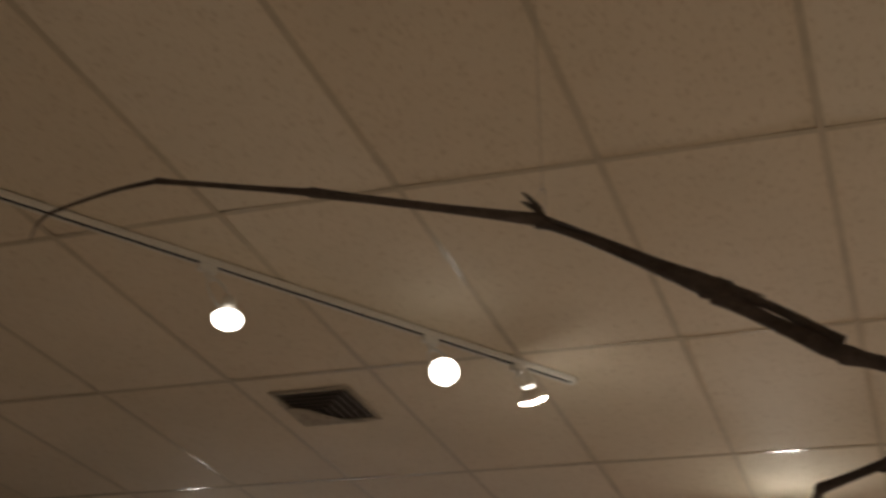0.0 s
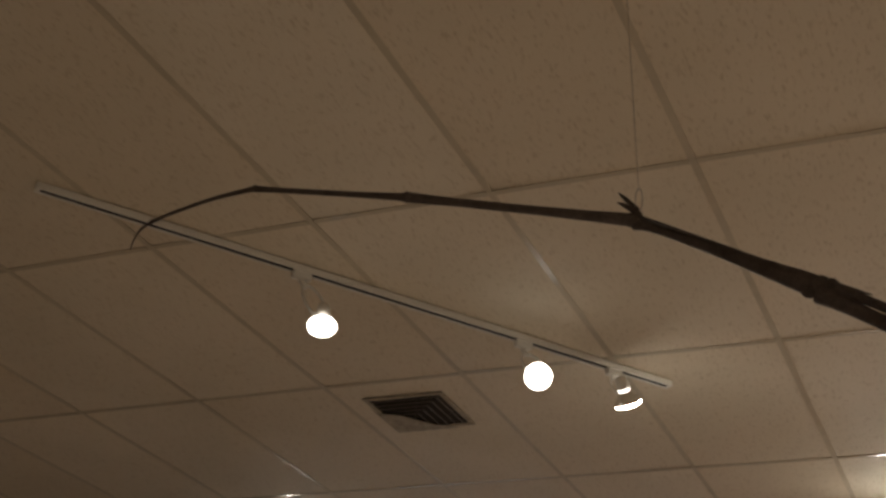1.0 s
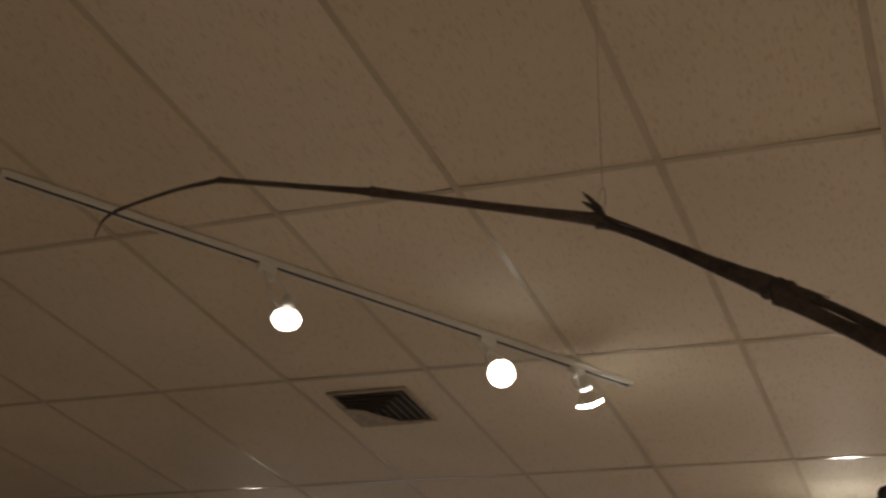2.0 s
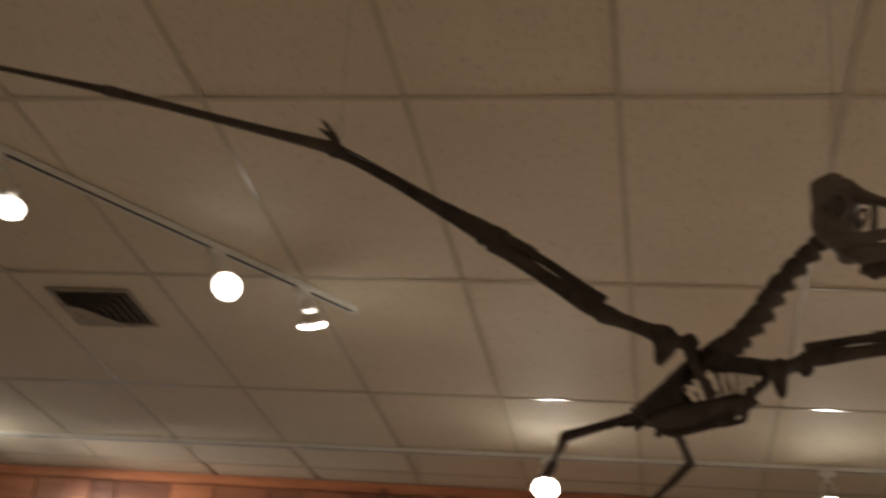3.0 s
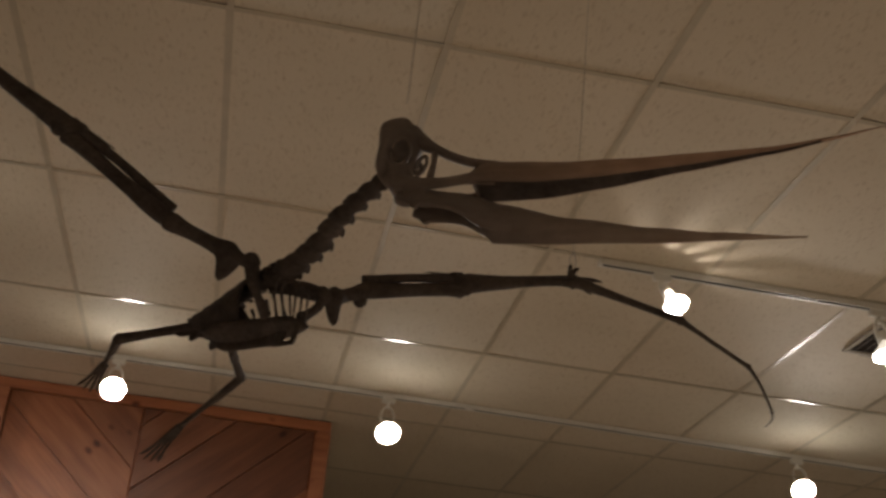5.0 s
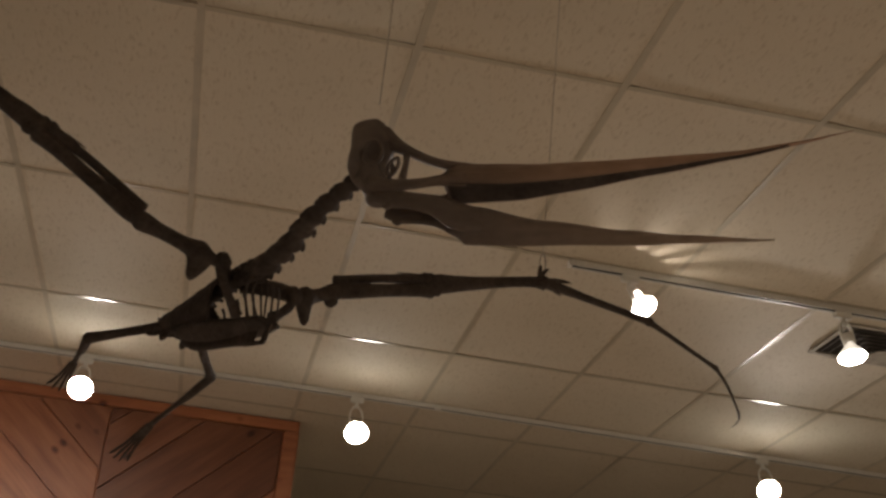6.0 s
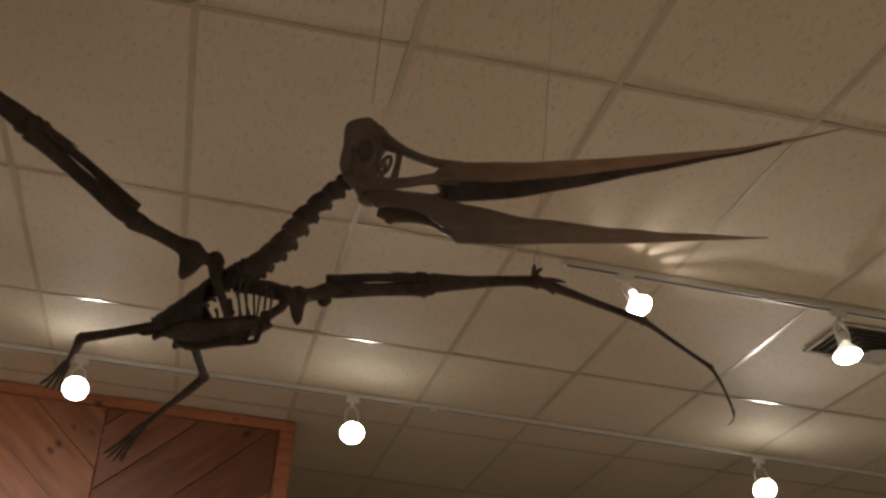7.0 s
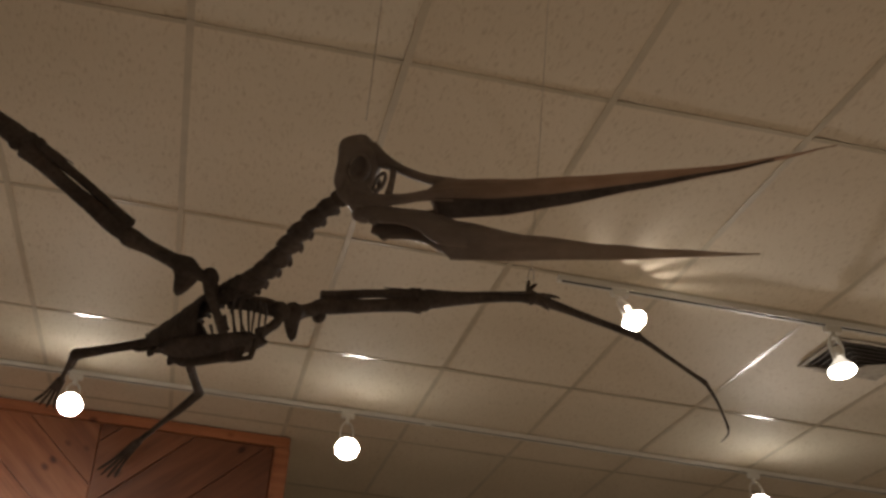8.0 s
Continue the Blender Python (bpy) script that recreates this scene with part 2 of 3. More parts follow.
ceiling = tagged(new("ceiling", me), "cream fissured mineral-fibre ceiling tiles in a suspended grid", "ceiling", kind="structure")

slab = part("ceiling_slab", box((X0 * CW, Y0 * RW, CEIL + 0.06), (X1 * CW, Y1 * RW, CEIL + 0.2)), WALLPAINT, smooth=False)
tagged(slab, "plain slab closing the room above the tiles", "ceiling", kind="structure")

grid = thing("ceiling_grid", "cream enamelled steel grid bars between the ceiling tiles", "ceiling grid", kind="structure")
for i in range(X0, X1 + 1):
    b_ = box((i * CW - 0.011, Y0 * RW, CEIL + 0.0010), (i * CW + 0.011, Y1 * RW, CEIL + 0.0027), 0.0006)
    box((i * CW - 0.001, Y0 * RW, CEIL + 0.002), (i * CW + 0.001, Y1 * RW, CEIL + 0.03), bm=b_)
    part("main_bar", b_, MATT_GRID, grid, smooth=False)
for j in range(Y0, Y1 + 1):
    for i in range(X0, X1):
        if j in (Y0, Y1) and i % 2:
            continue
        part("cross_bar", box((i * CW + 0.0115, j * RW - 0.011, CEIL - 0.0004 + rng.uniform(0, 0.0012)), ((i + 1) * CW - 0.0115, j * RW + 0.011, CEIL + 0.0022)), GRID, grid, smooth=False)

# ---- floor and walls ----
floor = part("floor", box((-5.4, -4.6, -0.1), (7.2, 8.4, 0.0)), CARPET, smooth=False)
tagged(floor, "brown carpeted floor of the exhibition room", "floor", kind="structure")
# unseen walls added; the pale south one bounces lamp light onto the beak
for name, lo, hi in (("wall_west", (-5.6, -4.8, 0), (-5.4, 3.9, CEIL + 0.05)), ("wall_east", (7.2, -4.8, 0), (7.4, 8.6, CEIL + 0.05)),
                     ("wall_south", (-5.4, -4.8, 0), (7.2, -4.6, CEIL + 0.05)), ("wall_north", (0.66, 8.4, 0), (7.2, 8.6, CEIL + 0.05)),
                     ("wall_return", (0.45, 4.1, 0), (0.655, 8.4, CEIL + 0.05))):
    tagged(part(name, box(lo, hi), WALLPAINT, smooth=False), "plain unseen cream wall that closes the room and bounces lamp light", "wall", kind="structure")

WY = 3.9
wood_wall = thing("wall_wood", "wall clad in red-brown stained cedar boards with knots", "wall", (0, 0, 0), kind="structure")
part("backing", box((-5.4, WY, 0), (0.66, 4.1, CEIL - 0.004)), CEDAR, wood_wall, smooth=False)


def clip(poly, axis, limit, keep_less):
    out = []
    for a, b in zip(poly, poly[1:] + poly[:1]):
        ia, ib = (a[axis] <= limit) == keep_less, (b[axis] <= limit) == keep_less
        if ia:
            out.append(a)
        if ia != ib:
            t = (limit - a[axis]) / (b[axis] - a[axis])
            out.append((a[0] + (b[0] - a[0]) * t, a[1] + (b[1] - a[1]) * t))
    return out


def board(poly, y, thick, lean=0.0):
    """A flat board cut to a polygon in x, z, lying proud of the wall, with eased edges."""
    bm = bmesh.new()
    cx, cz = sum(p[0] for p in poly) / len(poly), sum(p[1] for p in poly) / len(poly)
    rings = []
    for d, ease in ((0, 0), (thick - 0.004, 0), (thick, 0.004)):
        ring = []
        for p in poly:
            q = Vector((cx - p[0], 0, cz - p[1]))
            q = q * min(1, ease / max(q.length, 0.001))
            ring.append((p[0] + q.x - cx, -d, p[1] + q.z - cz))
        rings.append(ring)
    loft(rings, bm)
    turn = -math.atan(lean)
    bmesh.ops.rotate(bm, verts=bm.verts, cent=(0, 0, 0), matrix=Matrix.Rotation(-turn, 3, "Y"))
    ob = part("plank", bm, CEDAR, wood_wall, smooth=False)
    ob.location, ob.rotation_euler = (cx, y, cz), (0, turn, 0)
    return ob


def diagonal(x0, x1, z0, z1, lean, width, start):
    c = start
    while c < z1 + 2.2:
        big = 6
        poly = [(-big, c - lean * big), (big, c + lean * big), (big, c + lean * big + width - 0.006), (-big, c - lean * big + width - 0.006)]
        for axis, lim, less in ((0, x0, False), (0, x1, True), (1, z0, False), (1, z1, True)):
            poly = clip(poly, axis, lim, less) if poly else poly
        if len(poly) > 2:
            board(poly, WY, 0.016 + rng.uniform(0, 0.004), lean)
        c += width


diagonal(-0.345, 0.575, 0.3, 3.535, 0.9, 0.35, -0.45)
diagonal(-1.05, -0.352, 0.3, 3.535, -0.9, 0.35, -0.62)
x = -1.14
while x > -5.3:
    w = rng.choice((0.15, 0.2, 0.26, 0.33))
    board([(x - w, 3.375), (x - 0.005, 3.375), (x - 0.005, 3.535), (x - w, 3.535)], WY, 0.012 + rng.uniform(0, 0.012))
    x -= w
part("crown_trim", box((-5.4, WY - 0.035, 3.538), (0.66, WY - 0.0005, CEIL - 0.004), 0.004), CEDAR, wood_wall, smooth=False)
part("corner_post", box((0.58, WY - 0.04, 0), (0.664, WY - 0.0005, 3.536), 0.006), CEDAR, wood_wall, smooth=False)
part("ledge_trim", box((-5.4, WY - 0.05, 3.306), (-1.137, WY - 0.0005, 3.372), 0.006), CEDAR, wood_wall, smooth=False)
part("upright_trim", box((-1.135, WY - 0.05, 0.3), (-1.055, WY - 0.0005, 3.536), 0.006), CEDAR, wood_wall, smooth=False)

painting = thing("wall_painting", "large painted mural of blue sky and white clouds", "painting", (-3.2, WY, 2.021))
part("canvas", box((-2.15, -0.022, -1.2), (2.05, -0.001, 1.27), 0.003), MURAL, painting, smooth=False)
part("top_batten", box((-2.15, -0.028, 1.2705), (2.05, -0.002, 1.284), 0.002), BLACK, painting, "thin black batten along the top edge", smooth=False)


# ---- ceiling vents ----
def ceiling_vent(x, y, size, flip):
    e = thing("ceiling_vent", "square dusty dark steel ceiling vent with nested corner louvres", "vent", (x, y, CEIL), "ceiling vents")
    h = size / 2
    b_ = bmesh.new()
    for lo, hi in (((-h, -h), (h, -h + 0.022)), ((-h, h - 0.022), (h, h)), ((-h, -h + 0.022), (-h + 0.022, h - 0.022)), ((h - 0.022, -h + 0.022), (h, h - 0.022))):
        box((*lo, -0.009), (*hi, -0.002), 0.0015, bm=b_)
    part("frame", b_, DUSTY, e, smooth=False)
    part("backing", box((-h + 0.01, -h + 0.01, -0.0019), (h - 0.01, h - 0.01, -0.0006)), VENT_DEEP, e, smooth=False)
    inner = h - 0.024
    for k in range(8):
        o = -inner + 0.012 + k * (2 * inner - 0.02) / 8
        b_ = bmesh.new()
        # one arm along x and one along y, meeting in a mitre, each tipped
        lo, hi = (o, inner)
        sx = flip
        for arm in (0, 1):
            verts = []
            for q in (0, 1):
                a = lo if q == 0 else hi
                for du, dz in ((0, -0.011), (0.014, -0.003), (0.0155, -0.0035), (0.0015, -0.012)):
                    m_ = o + du
                    p = (max(a, m_) if q == 0 else a, m_, dz) if arm == 0 else (m_, max(a, m_) if q == 0 else a, dz)
                    verts.append(b_.verts.new((-p[0] * sx, p[1], p[2])))
            for i in range(4):
                b_.faces.new((verts[i], verts[(i + 1) % 4], verts[4 + (i + 1) % 4], verts[4 + i]))
            b_.faces.new(verts[:4]), b_.faces.new(verts[4:])
        part("slat", b_, VENT_DARK, e, smooth=False)
    return e


def flap(vent, sx, h):
    """A limp pale sheet taped over the corner of a vent, with a ragged edge."""
    pts = [(-h, -h + 0.09)]
    for k in range(2, 11):
        q = k / 12
        pts.append((-h + 2 * h * q + 0.055 * noise.noise((k * 1.7, sx, 0)) - 0.05, -h + 2 * h * q + 0.055 * noise.noise((k * 2.3, 5, sx)) + 0.06))
    pts += [(h - 0.07, h), (-h, h)]
    b_ = bmesh.new()
    low = [b_.verts.new((x * sx, y, -0.0150 - 0.003 * noise.noise((x * 20, y * 20, 0)))) for x, y in pts]
    high = [b_.verts.new((v.co.x, v.co.y, v.co.z + 0.0022)) for v in low]
    b_.faces.new(low), b_.faces.new(high)
    for k in range(len(low)):
        q = (k + 1) % len(low)
        b_.faces.new((low[k], low[q], high[q], high[k]))
    part("flap", b_, DUSTY, vent, "pale limp sheet covering one corner", smooth=False)


flap(ceiling_vent(-2.15, 1.535, 0.36, 1), 1, 0.18)
flap(ceiling_vent(2.79, 1.55, 0.36, -1), -1, 0.18)


# ---- lighting tracks and lamps ----
def lighting_track(a, b):
    a, b = Vector((*a, CEIL)), Vector((*b, CEIL))
    d = (b - a)
    length = d.length
    e = thing("lighting_track", "slim white lighting track with a dark slot, fixed to the ceiling", "lighting track", a, "lighting tracks")
    e.rotation_euler = (0, 0, math.atan2(d.y, d.x))
    h, w, t = 0.025, 0.0175, 0.005
    section = [(-w, -0.0022), (-w, -h), (-w + t, -h), (-w + t, -h + 0.006), (w - 2 * t, -h + 0.006), (w - 2 * t, -h), (w, -h), (w, -0.0022)]
    b_ = loft([[(q, y, z) for y, z in section] for q in (0, length)])
    part("channel", b_, WHITE, e, smooth=False)
    part("slot", box((0.003, -w + t + 0.0003, -h + 0.0022), (length - 0.003, w - 2 * t - 0.0003, -h + 0.0057)), BLACK, e, "dark conductor slot", smooth=False)
    part("end_cap", box((-0.014, -w - 0.001, -h - 0.001), (-0.0005, w + 0.001, -0.0022), 0.002), WHITE, e, smooth=False)
    part("end_cap", box((length + 0.0005, -w - 0.001, -h - 0.001), (length + 0.014, w + 0.001, -0.0022), 0.002), WHITE, e, smooth=False)
    return e


lighting_track((-2.535, -0.45), (-1.08, 1.47))
lighting_track((1.425, 1.225), (3.86, 1.25))
lighting_track((-4.6, 3.27), (-1.78, 3.24))
lighting_track((-1.75, 3.24), (1.29, 3.215))
lighting_track((1.32, 3.215), (5.4, 3.30))


def track_light(x, y, turn, bulb, aim, back, power=1.0, label="white swivel track lamp with a lit reflector bulb", cone=128, size=1.0, glow=55.0, vented=False):
    """A swivel spot: an adapter under the track at (x, y), a loop-shaped yoke, a socket, and a reflector bulb whose lens is at `bulb`, shining along `aim`."""
    e = thing("track_light", label, "track lamp", (x, y, CEIL - 0.021), "track lamps")
    base = Vector((x, y, CEIL - 0.021))
    aim = Vector(aim).normalized()
    lens = Vector(bulb) - base
    neck = lens - aim * 0.088 * size
    b_ = box((-0.034, -0.013, -0.030), (0.034, 0.013, 0.0), 0.004)
    bmesh.ops.rotate(b_, verts=b_.verts, cent=(0, 0, 0), matrix=Matrix.Rotation(turn, 3, "Z"))
    part("adapter", b_, WHITE, e, smooth=False)
    part("stem", tube([(0, 0, -0.033), (neck.x * 0.1, neck.y * 0.1, -0.046), (neck.x * 0.25, neck.y * 0.25, -0.058)], (0.011, 0.009, 0.009), n=12, k=3, rough=0), WHITE, e)
    top = Vector((neck.x * 0.25, neck.y * 0.25, -0.056))
    side = aim.cross(Vector((0, 0, 1)))
    side = side.normalized() if side.length > 0.01 else Vector((1, 0, 0))
    mid, half = (top + neck) / 2 + aim * 0.012, (neck - top) / 2 + aim * 0.02
    loop = [mid - half * math.cos(2 * math.pi * k / 20) + side * 0.033 * math.sin(2 * math.pi * k / 20) for k in range(21)]
    part("yoke", tube(loop, [0.0085] * len(loop), 0.45, side.cross(half).normalized(), 8, 2, 0), WHITE, e)
    end = -0.006 if vented else 0.010
    socket = part("socket", lathe([(-0.034, 0.012), (-0.032, 0.019), (-0.010, 0.022), (end, 0.023), (end + 0.001, 0.018)], neck, aim), WHITE, e)
    if vented:
        # a collar of cooling slats lets stray light out sideways
        s = aim.orthogonal().normalized()
        for k in range(13):
            out = Matrix.Rotation(2 * math.pi * k / 13, 3, aim) @ s
            across_slat = aim.cross(out)
            b_ = bmesh.new()
            loft([[neck + aim * h + out * o + across_slat * w for o, w in ((0.0205, -0.0026), (0.0205, 0.0026), (0.022, 0.0026), (0.022, -0.0026))] for h in (-0.008, 0.017)], b_)
            part("collar_slat", b_, WHITE, socket, smooth=False)
        stray = bpy.data.lights.new("stray_light", "POINT")
        stray.energy, stray.color, stray.shadow_soft_size = 1.5, LAMP_COLOUR, 0.0025
        ob = new("stray_light", stray)
        ob.parent, ob.location = e, neck + aim * 0.004
    bulb_ = part("bulb", lathe([(0.016 if vented else 0.008, 0.016), (0.022, 0.021), (0.040, 0.035), (0.058, 0.050), (0.070, 0.0565), (0.0745, 0.0570)], neck, aim, 28, scale=size), back, e)
    part("lens", lathe([(0.0750, 0.0568), (0.081, 0.0545), (0.087, 0.043), (0.0905, 0.025), (0.0915, 0.004)], neck, aim, 28, scale=size), LENSES[glow], bulb_, "glowing domed bulb glass")
    if back is SILVER:
        part("bulb_neck", lathe([(-0.002, 0.0235), (0.004, 0.0245), (0.018, 0.0245), (0.024, 0.0225)], neck, aim, scale=size), NECK, bulb_, "glowing bare neck of the bulb")
    data = bpy.data.lights.new("beam", "SPOT")
    data.energy, data.color, data.spot_size, data.spot_blend, data.shadow_soft_size = LAMP_POWER * power, LAMP_COLOUR, radians(cone), 0.8, 0.045
    ob = new("beam", data)
    ob.parent = e
    at = lens + aim * 0.02
    ob.matrix_local = Matrix.Translation(at) @ aim.to_track_quat("-Z", "Y").to_matrix().to_4x4()
    return e


T1 = math.atan2(1.92, 1.455)
track_light(-2.00, 0.256, T1, (-1.90, 0.265, 3.362), (0.22, -0.30, -0.93), FROST, cone=92, size=0.84, glow=11.0)
track_light(-1.47, 0.955, T1, (-1.375, 0.87, 3.395), (0.33, -0.86, -0.42), FROST, 1.6, cone=34, size=0.84, glow=11.0)
track_light(-1.23, 1.272, T1, (-1.125, 1.125, 3.362), (0.15, 0.58, -0.80), SILVER, label="white swivel track lamp with a silvered reflector bulb", cone=120, glow=95.0, size=0.86)
track_light(-0.46, 3.23, 0, (-0.445, 3.08, 3.375), (0.08, -0.80, -0.60), FROST, 0.62, cone=108, glow=95.0)
track_light(0.89, 3.22, 0, (0.897, 3.12, 3.36), (0.05, -0.72, -0.62), FROST, 1.4, cone=108, glow=95.0)
track_light(3.08, 3.25, 0, (3.06, 3.12, 3.37), (-0.2, -0.75, -0.58), FROST, 1.5, cone=112, glow=95.0)
track_light(1.655, 1.228, 0, (1.678, 1.105, 3.402), (0.3, -0.5, -0.8), FROST, 1.3, cone=112, size=0.82, vented=True)
track_light(2.52, 1.237, 0, (2.51, 1.15, 3.352), (0.08, -0.22, -0.95), FROST, 1.5, cone=100, size=0.92)
track_light(-3.75, 3.262, 0, (-3.70, 3.12, 3.38), (0.75, 0.35, -0.5), FROST, 1.1, cone=112, glow=95.0)


# ---- the hanging pterosaur skeleton ----
V = Vector
skeleton = thing("pterosaur_skeleton", "dark brown flying reptile skeleton cast hung on wires, wings spread", "skeleton", (0.25, -0.95, 2.45))


def bone(name, bm, mat=BONE, parent=None, label=""):
    """Bones are laid out in the room, then hung under the skeleton."""
    for v in bm.verts:
        v.co -= skeleton.location
    return part(name, bm, mat, parent or skeleton, label)


gl, gr = V((0.191, -0.962, 2.461)), V((0.334, -0.897, 2.440))
neck_base, hips = V((0.262, -0.954, 2.462)), V((0.127, -0.669, 2.432))
ahead = (neck_base - hips).normalized()
across = (gr - gl).normalized()
over = across.cross(ahead).normalized()
if over.z < 0:
    over = -over


def finger(a, b, r, curl):
    d = b - a
    return tube([a, a + d * 0.4 + curl * 0.3, a + d * 0.75 + curl * 0.2, b], (r, r * 0.8, r * 0.75, r * 0.15), n=8, k=3)


def wing(shoulder, elbow, wrist, hand, j1, j2, j3, tip, crest, claws, spur):
    joint, elbow = elbow, elbow - V((0, 0, 0.009))
    d = (elbow - shoulder).normalized()
    b_ = tube([shoulder - d * 0.004, shoulder + (elbow - shoulder) * 0.10, shoulder + (elbow - shoulder) * 0.24, shoulder + (elbow - shoulder) * 0.42, shoulder + (elbow - shoulder) * 0.7, elbow - d * 0.012, elbow],
              (0.010, 0.012, 0.021, 0.0145, 0.0135, 0.018, 0.016), 0.8)
    m = shoulder + (elbow - shoulder) * 0.18
    ev = (crest - d * crest.dot(d)).normalized()
    pillow([(-0.022, 0.0), (-0.008, -0.006), (0.022, -0.004), (0.034, 0.008), (0.022, 0.024), (0.012, 0.046), (0.0, 0.051), (-0.012, 0.032)], m, d, ev, d.cross(ev), 0.008, bm=b_)
    knob(elbow - d * 0.018 + ev * spur, 0.0135, bm=b_)
    bone("humerus", b_)
    elbow = joint
    f = wrist - elbow
    fd = f.normalized()
    up = V((0, 0, 1)) - fd * fd.z
    up.normalize()
    bone("ulna", tube([elbow - up * 0.004 - fd * 0.004, elbow + f * 0.1 - up * 0.007, elbow + f * 0.45 - up * 0.009, elbow + f * 0.85 - up * 0.010, wrist - up * 0.012],
                      (0.0165, 0.0172, 0.0135, 0.0148, 0.018), 0.85))
    bone("radius", tube([elbow + up * 0.013, elbow + f * 0.12 + up * 0.0135, elbow + f * 0.5 + up * 0.0155, elbow + f * 0.9 + up * 0.011, wrist + up * 0.010],
                        (0.012, 0.0105, 0.0090, 0.0105, 0.012), 0.8))
    g = (hand - wrist)
    gd = g.normalized()
    b_ = knob(wrist + gd * 0.004, 0.022, (1, 0.9, 1.05))
    knob(wrist + gd * 0.018 - up * 0.012, 0.015, bm=b_), knob(wrist - gd * 0.012 + up * 0.012, 0.014, bm=b_)
    bone("wrist_bone", b_)
    s = wrist + up * 0.019
    bone("pteroid", tube([s + gd * 0.012, s - fd * 0.02, s - fd * 0.055 + up * 0.004, s - fd * 0.088 + up * 0.008], (0.006, 0.004, 0.0028, 0.0010), n=8))
    bone("metacarpal", tube([wrist + gd * 0.014, wrist + g * 0.1, wrist + g * 0.3, wrist + g * 0.62, wrist + g * 0.90 - up * 0.003, hand - up * 0.005], (0.021, 0.021, 0.0165, 0.0112, 0.0090, 0.0155), 0.7))
    for q in (0.003, -0.0035):
        side = gd.cross(up) * q * 2
        bone("thin_metacarpal", tube([wrist + gd * 0.02 + up * 0.012 + side, wrist + g * 0.5 + up * 0.0115 + side, hand + up * 0.009 + side], (0.0025, 0.0018, 0.003), n=6))
    for a in claws:
        bone("claw_finger", finger(hand + gd * -0.012, hand + V(a), 0.0062, up * 0.02))
    joints = [hand + gd * 0.004, j1, j2, j3, tip]
    wide = [(0.0165, 0.0135, 0.0098, 0.0095, 0.0115), (0.011, 0.0082, 0.0064, 0.0062, 0.0074), (0.0072, 0.006, 0.0048, 0.0044, 0.0048), (0.0046, 0.004, 0.003, 0.0018, 0.0005)]
    for k in range(4):
        a, b = joints[k], joints[k + 1]
        bow = V((0, 0, 0))
        if k > 1:
            prev = joints[k - 1]
            bow = ((b - a).normalized() - (a - prev).normalized()) * -0.022
        e = b - a
        bone("wing_phalanx", tube([a - e.normalized() * 0.004, a + e * 0.08 + bow * 0.3, a + e * 0.4 + bow, a + e * 0.8 + bow * 0.6, b], wide[k], 0.8))
        if k < 3:
            bone("finger_joint", knob(b, wide[k + 1][0] * 1.12))
    return up


wing(gl, V((0.037, -0.946, 2.535)), V((-0.164, -0.915, 2.685)), V((-0.511, -0.884, 2.897)), V((-0.942, -1.044, 2.933)), V((-1.293, -1.074, 2.997)), V((-1.571, -1.046, 2.977)), V((-1.688, -0.960, 2.965)),
     V((0.0, 0.35, -1)), ((-0.040, 0.0, 0.072), (-0.040, -0.004, 0.048), (-0.020, 0.012, 0.054)), 0.004)
wing(gr, V((0.413, -0.794, 2.518)), V((0.611, -0.667, 2.609)), V((0.900, -0.453, 2.750)), V((1.242, -0.203, 2.801)), V((1.508, 0.020, 2.793)), V((1.660, 0.225, 2.749)), V((1.685, 0.343, 2.742)),
     V((0.0, 0.2, -1)), ((-0.008, -0.01, 0.036), (0.012, -0.005, 0.032), (0.080, 0.040, 0.026), (0.052, 0.026, -0.016)), 0.016)

# spine, from the shoulders to the hips
for k in range(13):
    c = neck_base.lerp(hips, k / 12) + over * (0.006 + 0.012 * math.sin(math.pi * k / 12))
    r = 0.0175 - 0.0004 * k
    b_ = tube([c + ahead * 0.012, c + ahead * 0.006, c - ahead * 0.006, c - ahead * 0.013], (r * 0.95, r * 0.78, r * 0.8, r), n=10, k=2)
    low = 1.0 if k < 3 else 0.35
    tube([c, c + over * 0.010 * low, c + over * 0.019 * low - ahead * 0.004], (0.009, 0.008, 0.006), 0.4, ahead, 8, 2, bm=b_)
    for s in (1, -1):
        tube([c, c + across * s * 0.016 + over * 0.004, c + across * s * 0.024 + over * 0.002], (0.007, 0.005, 0.0035), 0.7, n=6, k=2, bm=b_)
    bone("back_vertebra", b_)
# the plate that ties the first spines together
bone("notarium", tube([neck_base + over * 0.002 + ahead * 0.055, neck_base + over * 0.014, neck_base.lerp(hips, 0.25) + over * 0.030, neck_base.lerp(hips, 0.5) + over * 0.034, neck_base.lerp(hips, 0.72) + over * 0.024, neck_base.lerp(hips, 0.88) + over * 0.016, hips + over * 0.008], (0.010, 0.015, 0.015, 0.013, 0.011, 0.009, 0.005), 0.7))

# breast plate and ribs
st0, st1 = V((0.293, -0.945, 2.372)), V((0.138, -0.715, 2.396))
sf = (st0 - st1).normalized()
sl = (across - sf * across.dot(sf)).normalized()
sn = sl.cross(sf).normalized()
if sn.z < 0:
    sn = -sn
mid = (st0 + st1) / 2
bone("breast_plate", pillow([(0.150, 0.018), (0.130, 0.028), (0.07, 0.036), (0.0, 0.045), (-0.075, 0.046), (-0.125, 0.034), (-0.135, 0.0), (-0.125, -0.034), (-0.075, -0.046), (0.0, -0.045), (0.07, -0.036), (0.130, -0.028), (0.150, -0.018)],
                            mid, sf, sl, sn, 0.006, dome=-0.018))
keel = mid - sn * 0.004
